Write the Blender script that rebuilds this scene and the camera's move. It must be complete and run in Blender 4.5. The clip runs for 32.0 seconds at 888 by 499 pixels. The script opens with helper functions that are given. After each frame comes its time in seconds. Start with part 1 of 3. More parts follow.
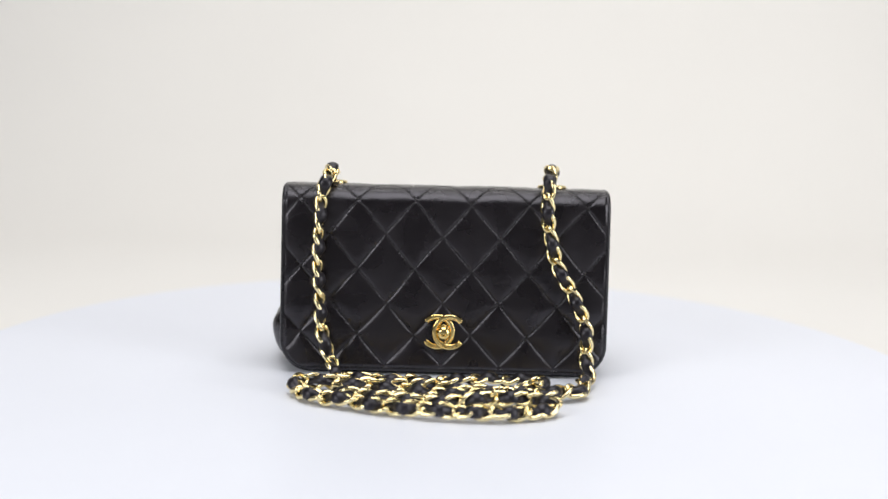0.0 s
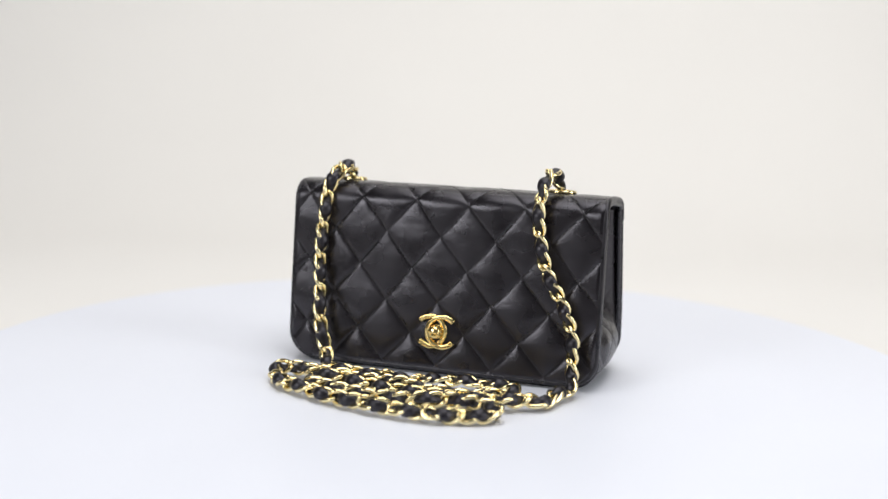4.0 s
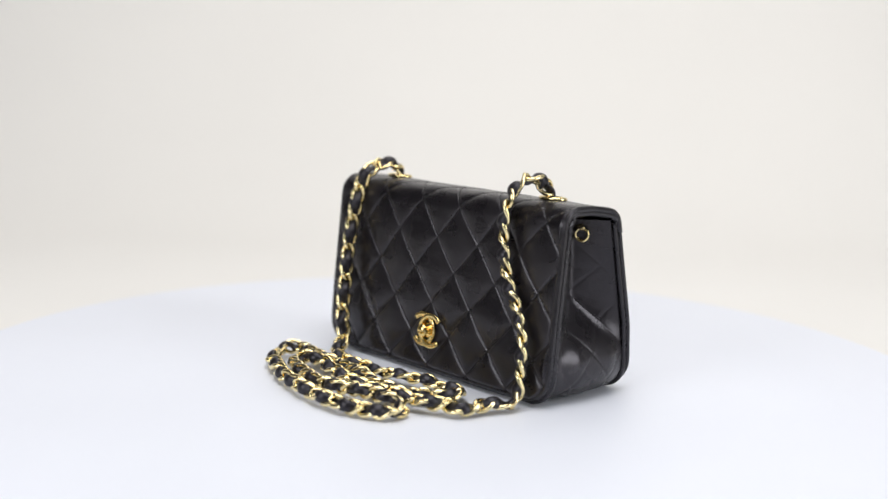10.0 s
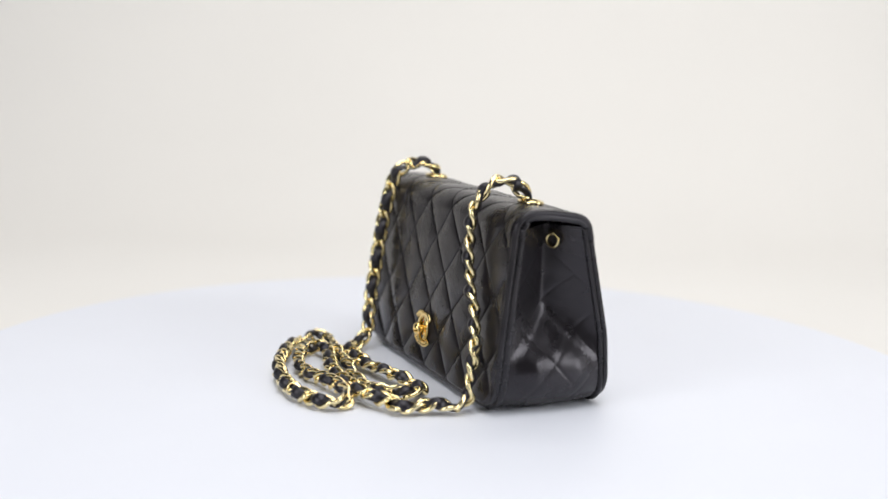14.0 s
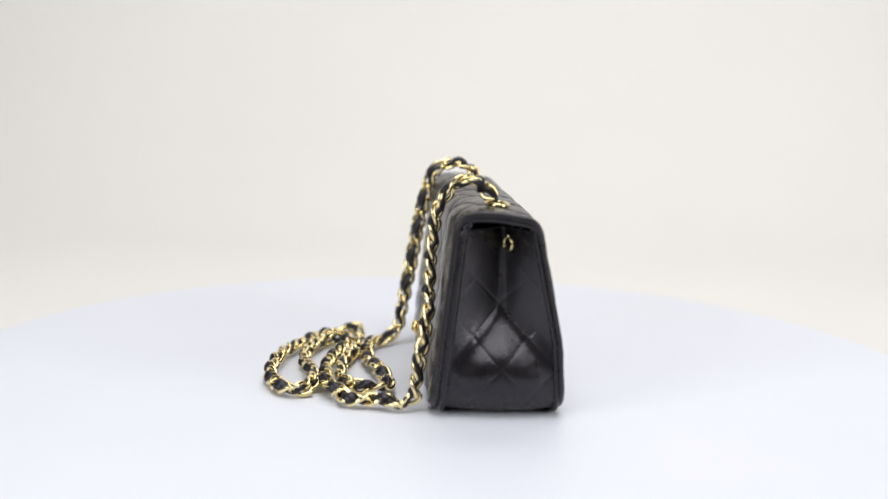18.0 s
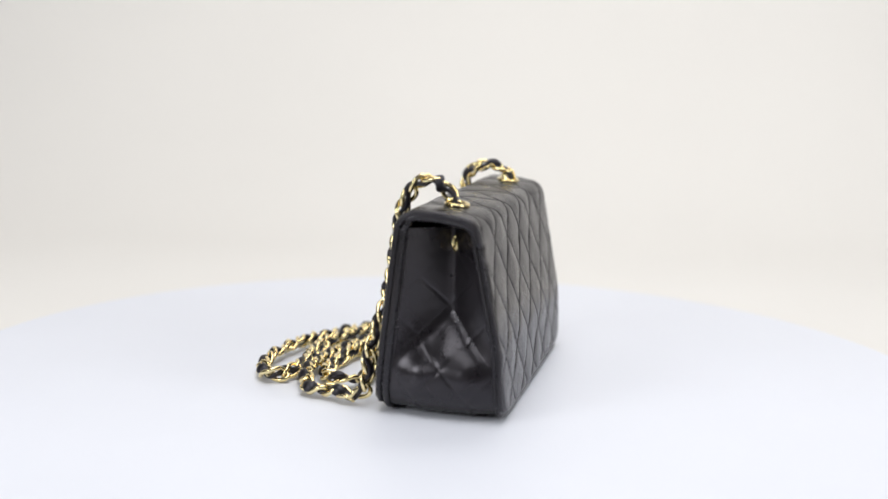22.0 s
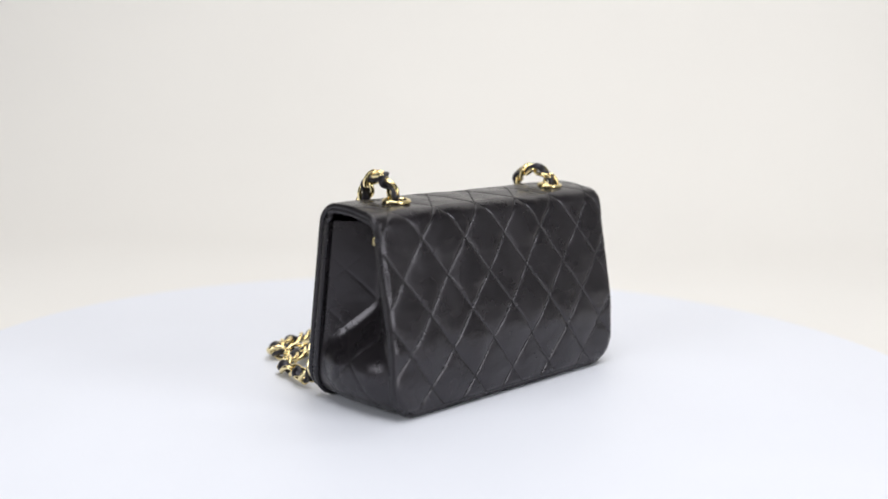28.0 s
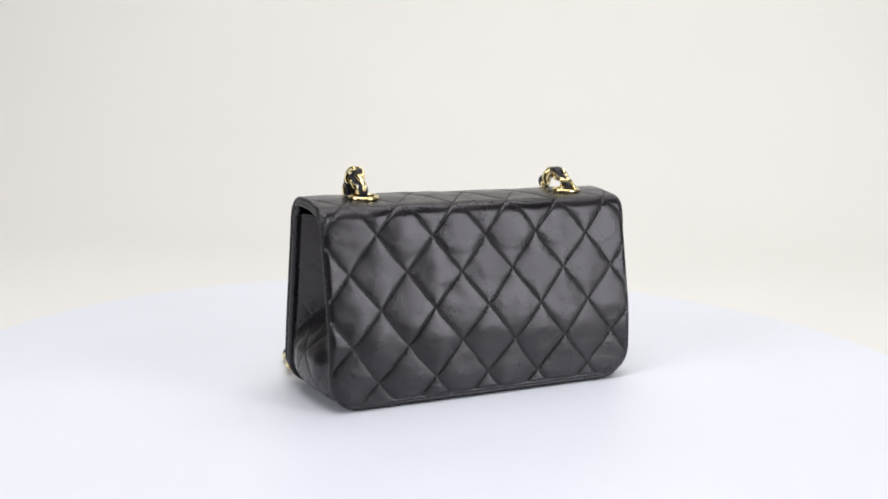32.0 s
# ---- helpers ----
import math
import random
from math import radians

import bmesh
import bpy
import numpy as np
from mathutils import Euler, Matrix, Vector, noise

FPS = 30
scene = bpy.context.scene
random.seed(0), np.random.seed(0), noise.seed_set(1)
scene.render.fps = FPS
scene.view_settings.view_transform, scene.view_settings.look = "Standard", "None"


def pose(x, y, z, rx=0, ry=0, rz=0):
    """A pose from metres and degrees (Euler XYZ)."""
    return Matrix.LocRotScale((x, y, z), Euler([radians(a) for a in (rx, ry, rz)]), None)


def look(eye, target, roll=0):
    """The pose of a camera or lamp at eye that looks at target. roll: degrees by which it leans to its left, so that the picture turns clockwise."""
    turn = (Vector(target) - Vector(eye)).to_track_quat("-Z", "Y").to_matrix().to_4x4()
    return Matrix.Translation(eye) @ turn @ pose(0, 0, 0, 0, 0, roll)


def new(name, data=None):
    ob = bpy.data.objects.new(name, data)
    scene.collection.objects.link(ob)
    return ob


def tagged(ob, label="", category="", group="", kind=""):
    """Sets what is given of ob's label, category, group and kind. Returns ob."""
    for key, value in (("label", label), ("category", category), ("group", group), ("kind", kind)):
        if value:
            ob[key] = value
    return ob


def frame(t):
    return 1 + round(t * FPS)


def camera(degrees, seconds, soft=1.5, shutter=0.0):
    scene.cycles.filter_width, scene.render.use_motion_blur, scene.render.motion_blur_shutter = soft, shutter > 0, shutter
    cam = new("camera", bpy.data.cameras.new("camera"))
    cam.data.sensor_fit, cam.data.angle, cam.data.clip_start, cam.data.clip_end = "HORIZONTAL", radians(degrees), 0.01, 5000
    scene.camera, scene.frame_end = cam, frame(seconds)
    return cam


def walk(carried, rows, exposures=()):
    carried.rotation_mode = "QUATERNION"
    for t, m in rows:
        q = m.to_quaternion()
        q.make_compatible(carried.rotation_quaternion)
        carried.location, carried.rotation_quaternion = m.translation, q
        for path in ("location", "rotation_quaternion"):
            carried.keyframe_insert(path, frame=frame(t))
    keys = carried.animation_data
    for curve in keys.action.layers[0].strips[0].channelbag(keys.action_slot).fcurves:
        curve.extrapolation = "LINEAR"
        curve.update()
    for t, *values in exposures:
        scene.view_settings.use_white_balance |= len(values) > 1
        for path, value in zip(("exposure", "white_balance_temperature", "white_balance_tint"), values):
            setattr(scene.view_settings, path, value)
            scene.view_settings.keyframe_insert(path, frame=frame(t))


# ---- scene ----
# One handbag turning on a white turntable before a cream paper sweep; the camera stands still.
cam = camera(39.85, 32.0, soft=1.5)
cam.data.dof.use_dof = True
cam.data.dof.focus_distance = 0.69
cam.data.dof.aperture_fstop = 3.7
EYE = (0.0, -0.705, 0.1917)
AIM = (-0.00087, 0.0, 0.1917 - 0.705 * math.tan(radians(9.55)))
VIEW = look(EYE, AIM, 1.563)
walk(cam, [(0.0, VIEW), (32.0, VIEW)])


def turn_at(t):
    """Degrees by which the turntable has turned at t seconds."""
    return -4.767 * t + 0.6626 * t * (t - 32.0) / 256.0


# ---- light ----
world = bpy.data.worlds.new("studio_world")
scene.world = world
world.use_nodes = True
world.node_tree.nodes["Background"].inputs[0].default_value = (1.0, 0.98, 0.95, 1)
world.node_tree.nodes["Background"].inputs[1].default_value = 0.3
scene.view_settings.exposure = 0.0


def softbox(name, eye, target, sx, sy, watts, colour):
    data = bpy.data.lights.new(name, "AREA")
    data.shape, data.size, data.size_y = "RECTANGLE", sx, sy
    data.energy, data.color = watts, colour
    ob = new(name, data)
    ob.matrix_world = look(eye, target)
    return ob


softbox("ceiling_softbox", (0.05, -0.50, 1.80), (0.05, -0.30, 0.0), 1.35, 1.3, 24, (0.99, 0.99, 1.0))
# added fill with no known source: brightens the paper backdrop
softbox("backdrop_fill_light", (0.25, 0.72, 1.80), (0.25, 1.30, 0.25), 1.5, 0.5, 11, (1.0, 0.985, 0.96))
softbox("left_softbox", (-1.05, -0.98, 0.62), (0.0, 0.0, 0.08), 0.65, 0.60, 8.5, (0.98, 0.99, 1.0))
softbox("right_softbox", (1.40, -0.74, 0.56), (0.0, 0.0, 0.08), 0.60, 1.16, 12.3, (0.98, 0.99, 1.0))

# ---- materials ----


def material(name, colour, rough=0.5, metal=0.0, **more):
    m = bpy.data.materials.new(name)
    m.use_nodes = True
    b = m.node_tree.nodes["Principled BSDF"]
    b.inputs["Base Color"].default_value = (*colour, 1)
    b.inputs["Roughness"].default_value = rough
    b.inputs["Metallic"].default_value = metal
    for key, value in more.items():
        b.inputs[key.replace("_", " ")].default_value = value
    return m


def grain(m, scale, strength, distance, spread=0.0, low=None, high=None, kind="NOISE", wear=6.0, rough=None, crease=0.0):
    """Fine relief, a slow change of the base colour and of the gloss, at real size."""
    nt = m.node_tree
    b = nt.nodes["Principled BSDF"]
    co = nt.nodes.new("ShaderNodeTexCoord")
    fine = nt.nodes.new("ShaderNodeTexVoronoi" if kind == "CELLS" else "ShaderNodeTexNoise")
    fine.inputs["Scale"].default_value = scale
    nt.links.new(co.outputs["Object"], fine.inputs["Vector"])
    bump = nt.nodes.new("ShaderNodeBump")
    bump.inputs["Strength"].default_value = strength
    bump.inputs["Distance"].default_value = distance
    nt.links.new(fine.outputs["Distance" if kind == "CELLS" else "Fac"], bump.inputs["Height"])
    if crease:
        fold = nt.nodes.new("ShaderNodeTexNoise")
        fold.inputs["Scale"].default_value, fold.inputs["Detail"].default_value = 900, 2
        fold.inputs["Distortion"].default_value = 0.5
        stretch = nt.nodes.new("ShaderNodeMapping")
        stretch.inputs["Scale"].default_value = (0.40, 0.8, 1.2)
        nt.links.new(co.outputs["Object"], stretch.inputs["Vector"])
        nt.links.new(stretch.outputs["Vector"], fold.inputs["Vector"])
        wide = nt.nodes.new("ShaderNodeBump")
        wide.inputs["Strength"].default_value, wide.inputs["Distance"].default_value = crease, 0.0006
        nt.links.new(fold.outputs["Fac"], wide.inputs["Height"])
        nt.links.new(wide.outputs["Normal"], bump.inputs["Normal"])
    nt.links.new(bump.outputs["Normal"], b.inputs["Normal"])
    slow = nt.nodes.new("ShaderNodeTexNoise")
    slow.inputs["Scale"].default_value = wear
    slow.inputs["Detail"].default_value = 5
    nt.links.new(co.outputs["Object"], slow.inputs["Vector"])
    if low:
        ramp = nt.nodes.new("ShaderNodeValToRGB")
        ramp.color_ramp.elements[0].position, ramp.color_ramp.elements[1].position = 0.35, 0.68
        ramp.color_ramp.elements[0].color, ramp.color_ramp.elements[1].color = (*low, 1), (*high, 1)
        nt.links.new(slow.outputs["Fac"], ramp.inputs["Fac"])
        nt.links.new(ramp.outputs["Color"], b.inputs["Base Color"])
    if rough:
        span = nt.nodes.new("ShaderNodeMapRange")
        span.inputs["From Min"].default_value, span.inputs["From Max"].default_value = 0.3, 0.7
        span.inputs["To Min"].default_value, span.inputs["To Max"].default_value = rough
        nt.links.new(slow.outputs["Fac"], span.inputs["Value"])
        nt.links.new(span.outputs["Result"], b.inputs["Roughness"])
    return m


LEATHER = grain(material("black_lambskin", (0.012, 0.012, 0.013), 0.34), 1150, 0.19, 0.0002,
                low=(0.0055, 0.0044, 0.0056), high=(0.010, 0.0084, 0.0102), kind="CELLS", wear=45, rough=(0.23, 0.33), crease=0.11)

PIPING = grain(material("black_piping_leather", (0.012, 0.011, 0.012), 0.40), 1200, 0.3, 0.0002,
               low=(0.005, 0.005, 0.006), high=(0.011, 0.010, 0.011), wear=120, rough=(0.24, 0.36))
THREAD = material("black_thread", (0.006, 0.005, 0.006), 0.55)
LINING = grain(material("burgundy_lining", (0.05, 0.008, 0.010), 0.55), 900, 0.2, 0.0002,
               low=(0.04, 0.006, 0.008), high=(0.06, 0.010, 0.012), wear=60)
STRAP = grain(material("black_strap_leather", (0.008, 0.007, 0.009), 0.36), 1300, 0.25, 0.0002,
              low=(0.006, 0.005, 0.007), high=(0.012, 0.011, 0.013), wear=160, rough=(0.28, 0.44))
for hide in (LEATHER, PIPING, STRAP):
    hide.node_tree.nodes["Principled BSDF"].inputs["Specular Tint"].default_value = (0.95, 0.915, 1.0, 1)
LEATHER.node_tree.nodes["Principled BSDF"].inputs["Sheen Weight"].default_value = 0.02
LEATHER.node_tree.nodes["Principled BSDF"].inputs["Specular IOR Level"].default_value = 0.54
GOLD = grain(material("gold_plate", (0.95, 0.74, 0.34), 0.15, 1.0), 900, 0.05, 0.0002,
             low=(0.90, 0.73, 0.35), high=(0.97, 0.84, 0.49), wear=90, rough=(0.08, 0.19))
CLASP_GOLD = grain(material("polished_yellow_gold", (0.95, 0.70, 0.26), 0.14, 1.0), 900, 0.04, 0.0002,
                   low=(0.92, 0.67, 0.24), high=(0.98, 0.76, 0.34), wear=90, rough=(0.10, 0.20))
WHITE = grain(material("white_laminate", (0.74, 0.76, 0.81), 0.45), 700, 0.08, 0.0003,
              low=(0.76, 0.78, 0.85), high=(0.78, 0.80, 0.87), wear=7, rough=(0.42, 0.5))
PAPER = grain(material("cream_paper", (0.82, 0.79, 0.72), 0.85), 260, 0.1, 0.0005,
              low=(0.82, 0.80, 0.77), high=(0.84, 0.82, 0.79), wear=2)
PLASTER = grain(material("grey_plaster", (0.09, 0.09, 0.093), 0.9), 90, 0.15, 0.001,
                low=(0.09, 0.09, 0.093), high=(0.11, 0.11, 0.113), wear=1.5)
# grey level chosen to brighten what the leather mirrors from unseen walls
MIDGREY = grain(material("mid_grey_plaster", (0.36, 0.36, 0.36), 0.9), 90, 0.15, 0.001,
                low=(0.34, 0.34, 0.34), high=(0.38, 0.38, 0.38), wear=1.5)
FLOORING = grain(material("grey_flooring", (0.45, 0.43, 0.40), 0.6), 60, 0.1, 0.001,
                 low=(0.40, 0.38, 0.36), high=(0.48, 0.46, 0.43), wear=3)

# ---- mesh tools ----


def taper(verts):
    """The bag is a little deeper at one end than at the other."""
    v = np.array([tuple(q) for q in verts])
    v[:, 1] *= 1 + 0.30 * v[:, 0]
    return v


def mesh_object(name, verts, faces, mat, parent=None, label="", smooth=True, normals=None):
    me = bpy.data.meshes.new(name)
    me.from_pydata([tuple(v) for v in verts], [], faces)
    me.materials.append(mat)
    me.update()
    me.polygons.foreach_set("use_smooth", [smooth] * len(me.polygons))
    if normals is not None:
        me.normals_split_custom_set_from_vertices([tuple(n) for n in normals])
    ob = new(name, me)
    ob.parent = parent
    return tagged(ob, label)


def part(name, bm, mat, parent, label="", smooth=True):
    me = bpy.data.meshes.new(name)
    bmesh.ops.recalc_face_normals(bm, faces=bm.faces[:])
    bm.to_mesh(me)
    bm.free()
    me.materials.append(mat)
    me.polygons.foreach_set("use_smooth", [smooth] * len(me.polygons))
    ob = new(name, me)
    ob.parent = parent
    return tagged(ob, label)


def grid_faces(rows, cols, close_cols=False, close_rows=False, base=0, flip=False):
    faces = []
    for i in range(rows if close_rows else rows - 1):
        for j in range(cols if close_cols else cols - 1):
            a, b = base + i * cols + j, base + i * cols + (j + 1) % cols
            c, d = base + ((i + 1) % rows) * cols + (j + 1) % cols, base + ((i + 1) % rows) * cols + j
            faces.append((a, d, c, b) if flip else (a, b, c, d))
    return faces


def tube(points, radius, sides=10, closed=False):
    """Vertices and faces of a round tube along points; radius is one number or one for each point."""
    pts = np.array(points, float)
    n = len(pts)
    rad = np.full(n, radius) if np.isscalar(radius) else np.array(radius)
    tan = (np.roll(pts, -1, 0) - np.roll(pts, 1, 0)) if closed else np.gradient(pts, axis=0)
    tan /= np.linalg.norm(tan, axis=1)[:, None]
    ref = np.array([0.0, 0.0, 1.0]) if abs(tan[0][2]) < 0.8 else np.array([0.0, 1.0, 0.0])
    normal = np.cross(tan[0], ref)
    verts = []
    for i in range(n):
        normal = normal - tan[i] * np.dot(normal, tan[i])
        normal /= np.linalg.norm(normal)
        side = np.cross(tan[i], normal)
        for k in range(sides):
            a = 2 * math.pi * k / sides
            verts.append(pts[i] + rad[i] * (math.cos(a) * normal + math.sin(a) * side))
    faces = grid_faces(n, sides, close_cols=True, close_rows=closed)
    if not closed:
        faces.append(tuple(range(sides))[::-1])
        faces.append(tuple((n - 1) * sides + k for k in range(sides)))
    return verts, faces


def resample(points, step):
    """A smooth curve through the points (Catmull-Rom), sampled at an even step."""
    p = np.array(points, float)
    p = np.vstack([2 * p[0] - p[1], p, 2 * p[-1] - p[-2]])
    fine = []
    for i in range(1, len(p) - 2):
        for u in np.linspace(0, 1, 24, endpoint=False):
            a, b, c, d = p[i - 1], p[i], p[i + 1], p[i + 2]
            fine.append(0.5 * (2 * b + (c - a) * u + (2 * a - 5 * b + 4 * c - d) * u * u + (3 * b - a - 3 * c + d) * u ** 3))
    fine.append(p[-2])
    fine = np.array(fine)
    run = np.concatenate([[0], np.cumsum(np.linalg.norm(np.diff(fine, axis=0), axis=1))])
    at = np.arange(0, run[-1], step)
    return np.stack([np.interp(at, run, fine[:, k]) for k in range(fine.shape[1])], 1)


def fillet(corners, radii, step):
    """A polyline in a plane with rounded corners, sampled at about an even step."""
    c = [np.array(q, float) for q in corners]
    out = [c[0]]
    for i in range(1, len(c) - 1):
        a, b = c[i - 1] - c[i], c[i + 1] - c[i]
        a, b = a / np.linalg.norm(a), b / np.linalg.norm(b)
        half = math.acos(max(-1, min(1, float(np.dot(a, b))))) / 2
        back = radii[i - 1] / math.tan(half)
        start, end = c[i] + a * back, c[i] + b * back
        mid = c[i] + (a + b) / np.linalg.norm(a + b) * (radii[i - 1] / math.sin(half))
        v0, v1 = start - mid, end - mid
        whole = math.acos(max(-1, min(1, float(np.dot(v0, v1) / radii[i - 1] ** 2))))
        for k in range(13):
            u = k / 12
            out.append(mid + (math.sin((1 - u) * whole) * v0 + math.sin(u * whole) * v1) / math.sin(whole))
    out.append(c[-1])
    out = np.array(out)
    run = np.concatenate([[0], np.cumsum(np.linalg.norm(np.diff(out, axis=0), axis=1))])
    at = np.linspace(0, run[-1], int(run[-1] / step) + 1)
    return np.stack([np.interp(at, run, out[:, k]) for k in range(2)], 1), at


def lathe(profile, sides):
    verts = [(r * math.cos(2 * math.pi * k / sides), r * math.sin(2 * math.pi * k / sides), z) for r, z in profile for k in range(sides)]
    faces = grid_faces(len(profile), sides, close_cols=True)
    faces.append(tuple(range(sides))[::-1])
    faces.append(tuple((len(profile) - 1) * sides + k for k in range(sides)))
    return verts, faces


# ---- the room and the sweep ----


def slab(name, x0, x1, y0, y1, z0, z1, mat, label):
    bm = bmesh.new()
    bmesh.ops.create_cube(bm, size=1, matrix=Matrix.Translation(((x0 + x1) / 2, (y0 + y1) / 2, (z0 + z1) / 2)) @ Matrix.Diagonal((x1 - x0, y1 - y0, z1 - z0, 1)))
    return tagged(part(name, bm, mat, None, label, False), category=name.split("_")[0], kind="structure")


# assumed room, all out of view; wall greys shape the leather's reflections
FLOOR_Z = -0.80
slab("floor", -2.2, 2.2, -2.6, 2.0, FLOOR_Z - 0.1, FLOOR_Z, FLOORING, "plain grey studio floor")
slab("wall_north", -2.2, 2.2, 2.0, 2.1, FLOOR_Z, 2.0, PLASTER, "plain charcoal grey plaster wall behind the paper sweep")
slab("wall_south", -2.2, 2.2, -2.7, -2.6, FLOOR_Z, 2.0, MIDGREY, "unseen mid-grey wall behind the camera, added to lift reflections in the leather")
slab("wall_west", -2.3, -2.2, -2.6, 2.0, FLOOR_Z, 2.0, PLASTER, "unseen charcoal grey side wall, added to keep reflections in the leather dark")
slab("wall_east", 2.2, 2.3, -2.6, 2.0, FLOOR_Z, 2.0, MIDGREY, "unseen mid-grey side wall, added to lift reflections in the leather")
slab("ceiling", -2.3, 2.3, -2.7, 2.1, 2.0, 2.1, PLASTER, "plain charcoal grey plaster ceiling")

TABLE_Z = -0.055


def build_table():
    table = tagged(new("table"), "plain white table under the paper sweep", "table")
    table.location = (0, 0.11, FLOOR_Z)
    h = TABLE_Z - 0.003 - FLOOR_Z
    bm = bmesh.new()
    bmesh.ops.create_cube(bm, size=1, matrix=Matrix.Translation((0, 0, h - 0.015)) @ Matrix.Diagonal((4.0, 1.6, 0.03, 1)))
    bmesh.ops.bevel(bm, geom=bm.edges[:], offset=0.004, segments=2, affect="EDGES")
    part("tabletop", bm, WHITE, table)
    for sx in (-1, 1):
        for sy in (-1, 1):
            bm = bmesh.new()
            bmesh.ops.create_cube(bm, size=1, matrix=Matrix.Translation((sx * 1.92, sy * 0.74, (h - 0.03) / 2)) @ Matrix.Diagonal((0.05, 0.05, h - 0.03, 1)))
            bmesh.ops.bevel(bm, geom=bm.edges[:], offset=0.004, segments=2, affect="EDGES")
            part("leg", bm, WHITE, table)


build_table()


def build_sweep():
    """Cream paper that lies on the table and rises in one curve to a wall-high backdrop."""
    # extended forward and sideways out of view as an added reflector for the bag
    prof, _ = fillet([(-0.68, TABLE_Z), (1.35, TABLE_Z), (1.35, 1.7)], [0.55], 0.04)
    prof = list(prof)
    verts, thick = [], 0.002
    for y, z in prof:
        verts += [(-2.1, y, z), (2.1, y, z)]
    n = len(prof)
    faces = [(2 * i, 2 * i + 1, 2 * i + 3, 2 * i + 2) for i in range(n - 1)]
    for y, z in prof:
        verts += [(-2.1, y + thick * 0.7, z - thick * 0.7), (2.1, y + thick * 0.7, z - thick * 0.7)]
    faces += [(2 * n + 2 * i, 2 * n + 2 * i + 2, 2 * n + 2 * i + 3, 2 * n + 2 * i + 1) for i in range(n - 1)]
    ob = mesh_object("backdrop", verts, faces, PAPER, None, "smooth cream paper sweep curving up behind the turntable")
    tagged(ob, category="backdrop", kind="structure")


build_sweep()

# ---- the turntable ----
DISC_R = 0.300


def build_turntable():
    table = tagged(new("turntable"), "round white turntable with a smooth matt top", "turntable")
    prof = [(0.0005, -0.018), (DISC_R - 0.004, -0.018), (DISC_R - 0.0015, -0.0165), (DISC_R, -0.013), (DISC_R, -0.004), (DISC_R - 0.001, -0.0015), (DISC_R - 0.003, -0.0003), (DISC_R - 0.006, 0.0), (0.0005, 0.0)]
    v, f = lathe(prof, 160)
    mesh_object("disc", v, f, WHITE, table)
    v, f = lathe([(0.0005, TABLE_Z), (0.128, TABLE_Z), (0.130, TABLE_Z + 0.003), (0.126, -0.022), (0.120, -0.018), (0.0005, -0.018)], 64)
    mesh_object("base", v, f, WHITE, table)
    return table


TURNTABLE = build_turntable()

# ---- the handbag ----
BAG_X, BAG_Y, BAG_TURN = -0.0005, 0.0219, 1.4
BAG = tagged(new("handbag"), "small black quilted leather flap handbag with gold chain strap", "handbag")

HALF_W = 0.0938
# the closed sheet that forms back, top and flap, as a section seen from the side (y, z)
SECTION = [(0.0334, 0.0040), (0.0312, 0.0400), (0.0174, 0.1050), (-0.0030, 0.1083), (-0.0240, 0.1086), (-0.0310, 0.0400), (-0.0338, 0.0038)]
CORNER_R = 0.0155


SEAM_ACROSS, SEAM_ALONG = 0.01655, 0.01940     # half a diamond's width and height


def seam_grid(a, b):
    """Across and along numbers of the seam net at a (across) and b (along the sheet), metres; slightly drawn out of true."""
    p = 0.0756 + 60.6747 * a - 0.4825 * b + 6.0604 * a * b + 1.3327 * b ** 2 + 38.0325 * b ** 3 + 13.5921 * a * b ** 2
    q = -0.0159 - 0.2842 * a + 52.9628 * b + 11.6144 * a * b + 35.0666 * b ** 2 + 137.586 * b ** 3 + 24.1281 * a * b ** 2
    return p + 0.035 * np.sin(95 * b + 1.3) * np.sin(60 * a), q + 0.045 * np.sin(71 * a + 0.4) * np.sin(48 * b + 1.0)


def quilt(a, b):
    """Distances to the two nearest seams at a (across) and b (along)."""
    p, q = seam_grid(a, b)
    u, v = (p + q) / 2, (p - q) / 2
    per = 2.0 / math.hypot(1 / SEAM_ACROSS, 1 / SEAM_ALONG)
    du, dv = np.abs(u - np.round(u)) * per, np.abs(v - np.round(v)) * per
    return du, dv


def padding(du, dv, depth):
    """Steep at the seams, then slowly rising to the middle of each diamond."""
    span = 0.0250
    dome = np.sin(math.pi * np.clip(du / span, 0, 0.5)) * np.sin(math.pi * np.clip(dv / span, 0, 0.5))
    lip = (1 - np.exp(-du / 0.0022)) * (1 - np.exp(-dv / 0.0022))
    return depth * (0.55 * lip + 0.55 * dome ** 0.8) - 0.00028 * np.exp(-(np.minimum(du, dv) / 0.0005) ** 2)


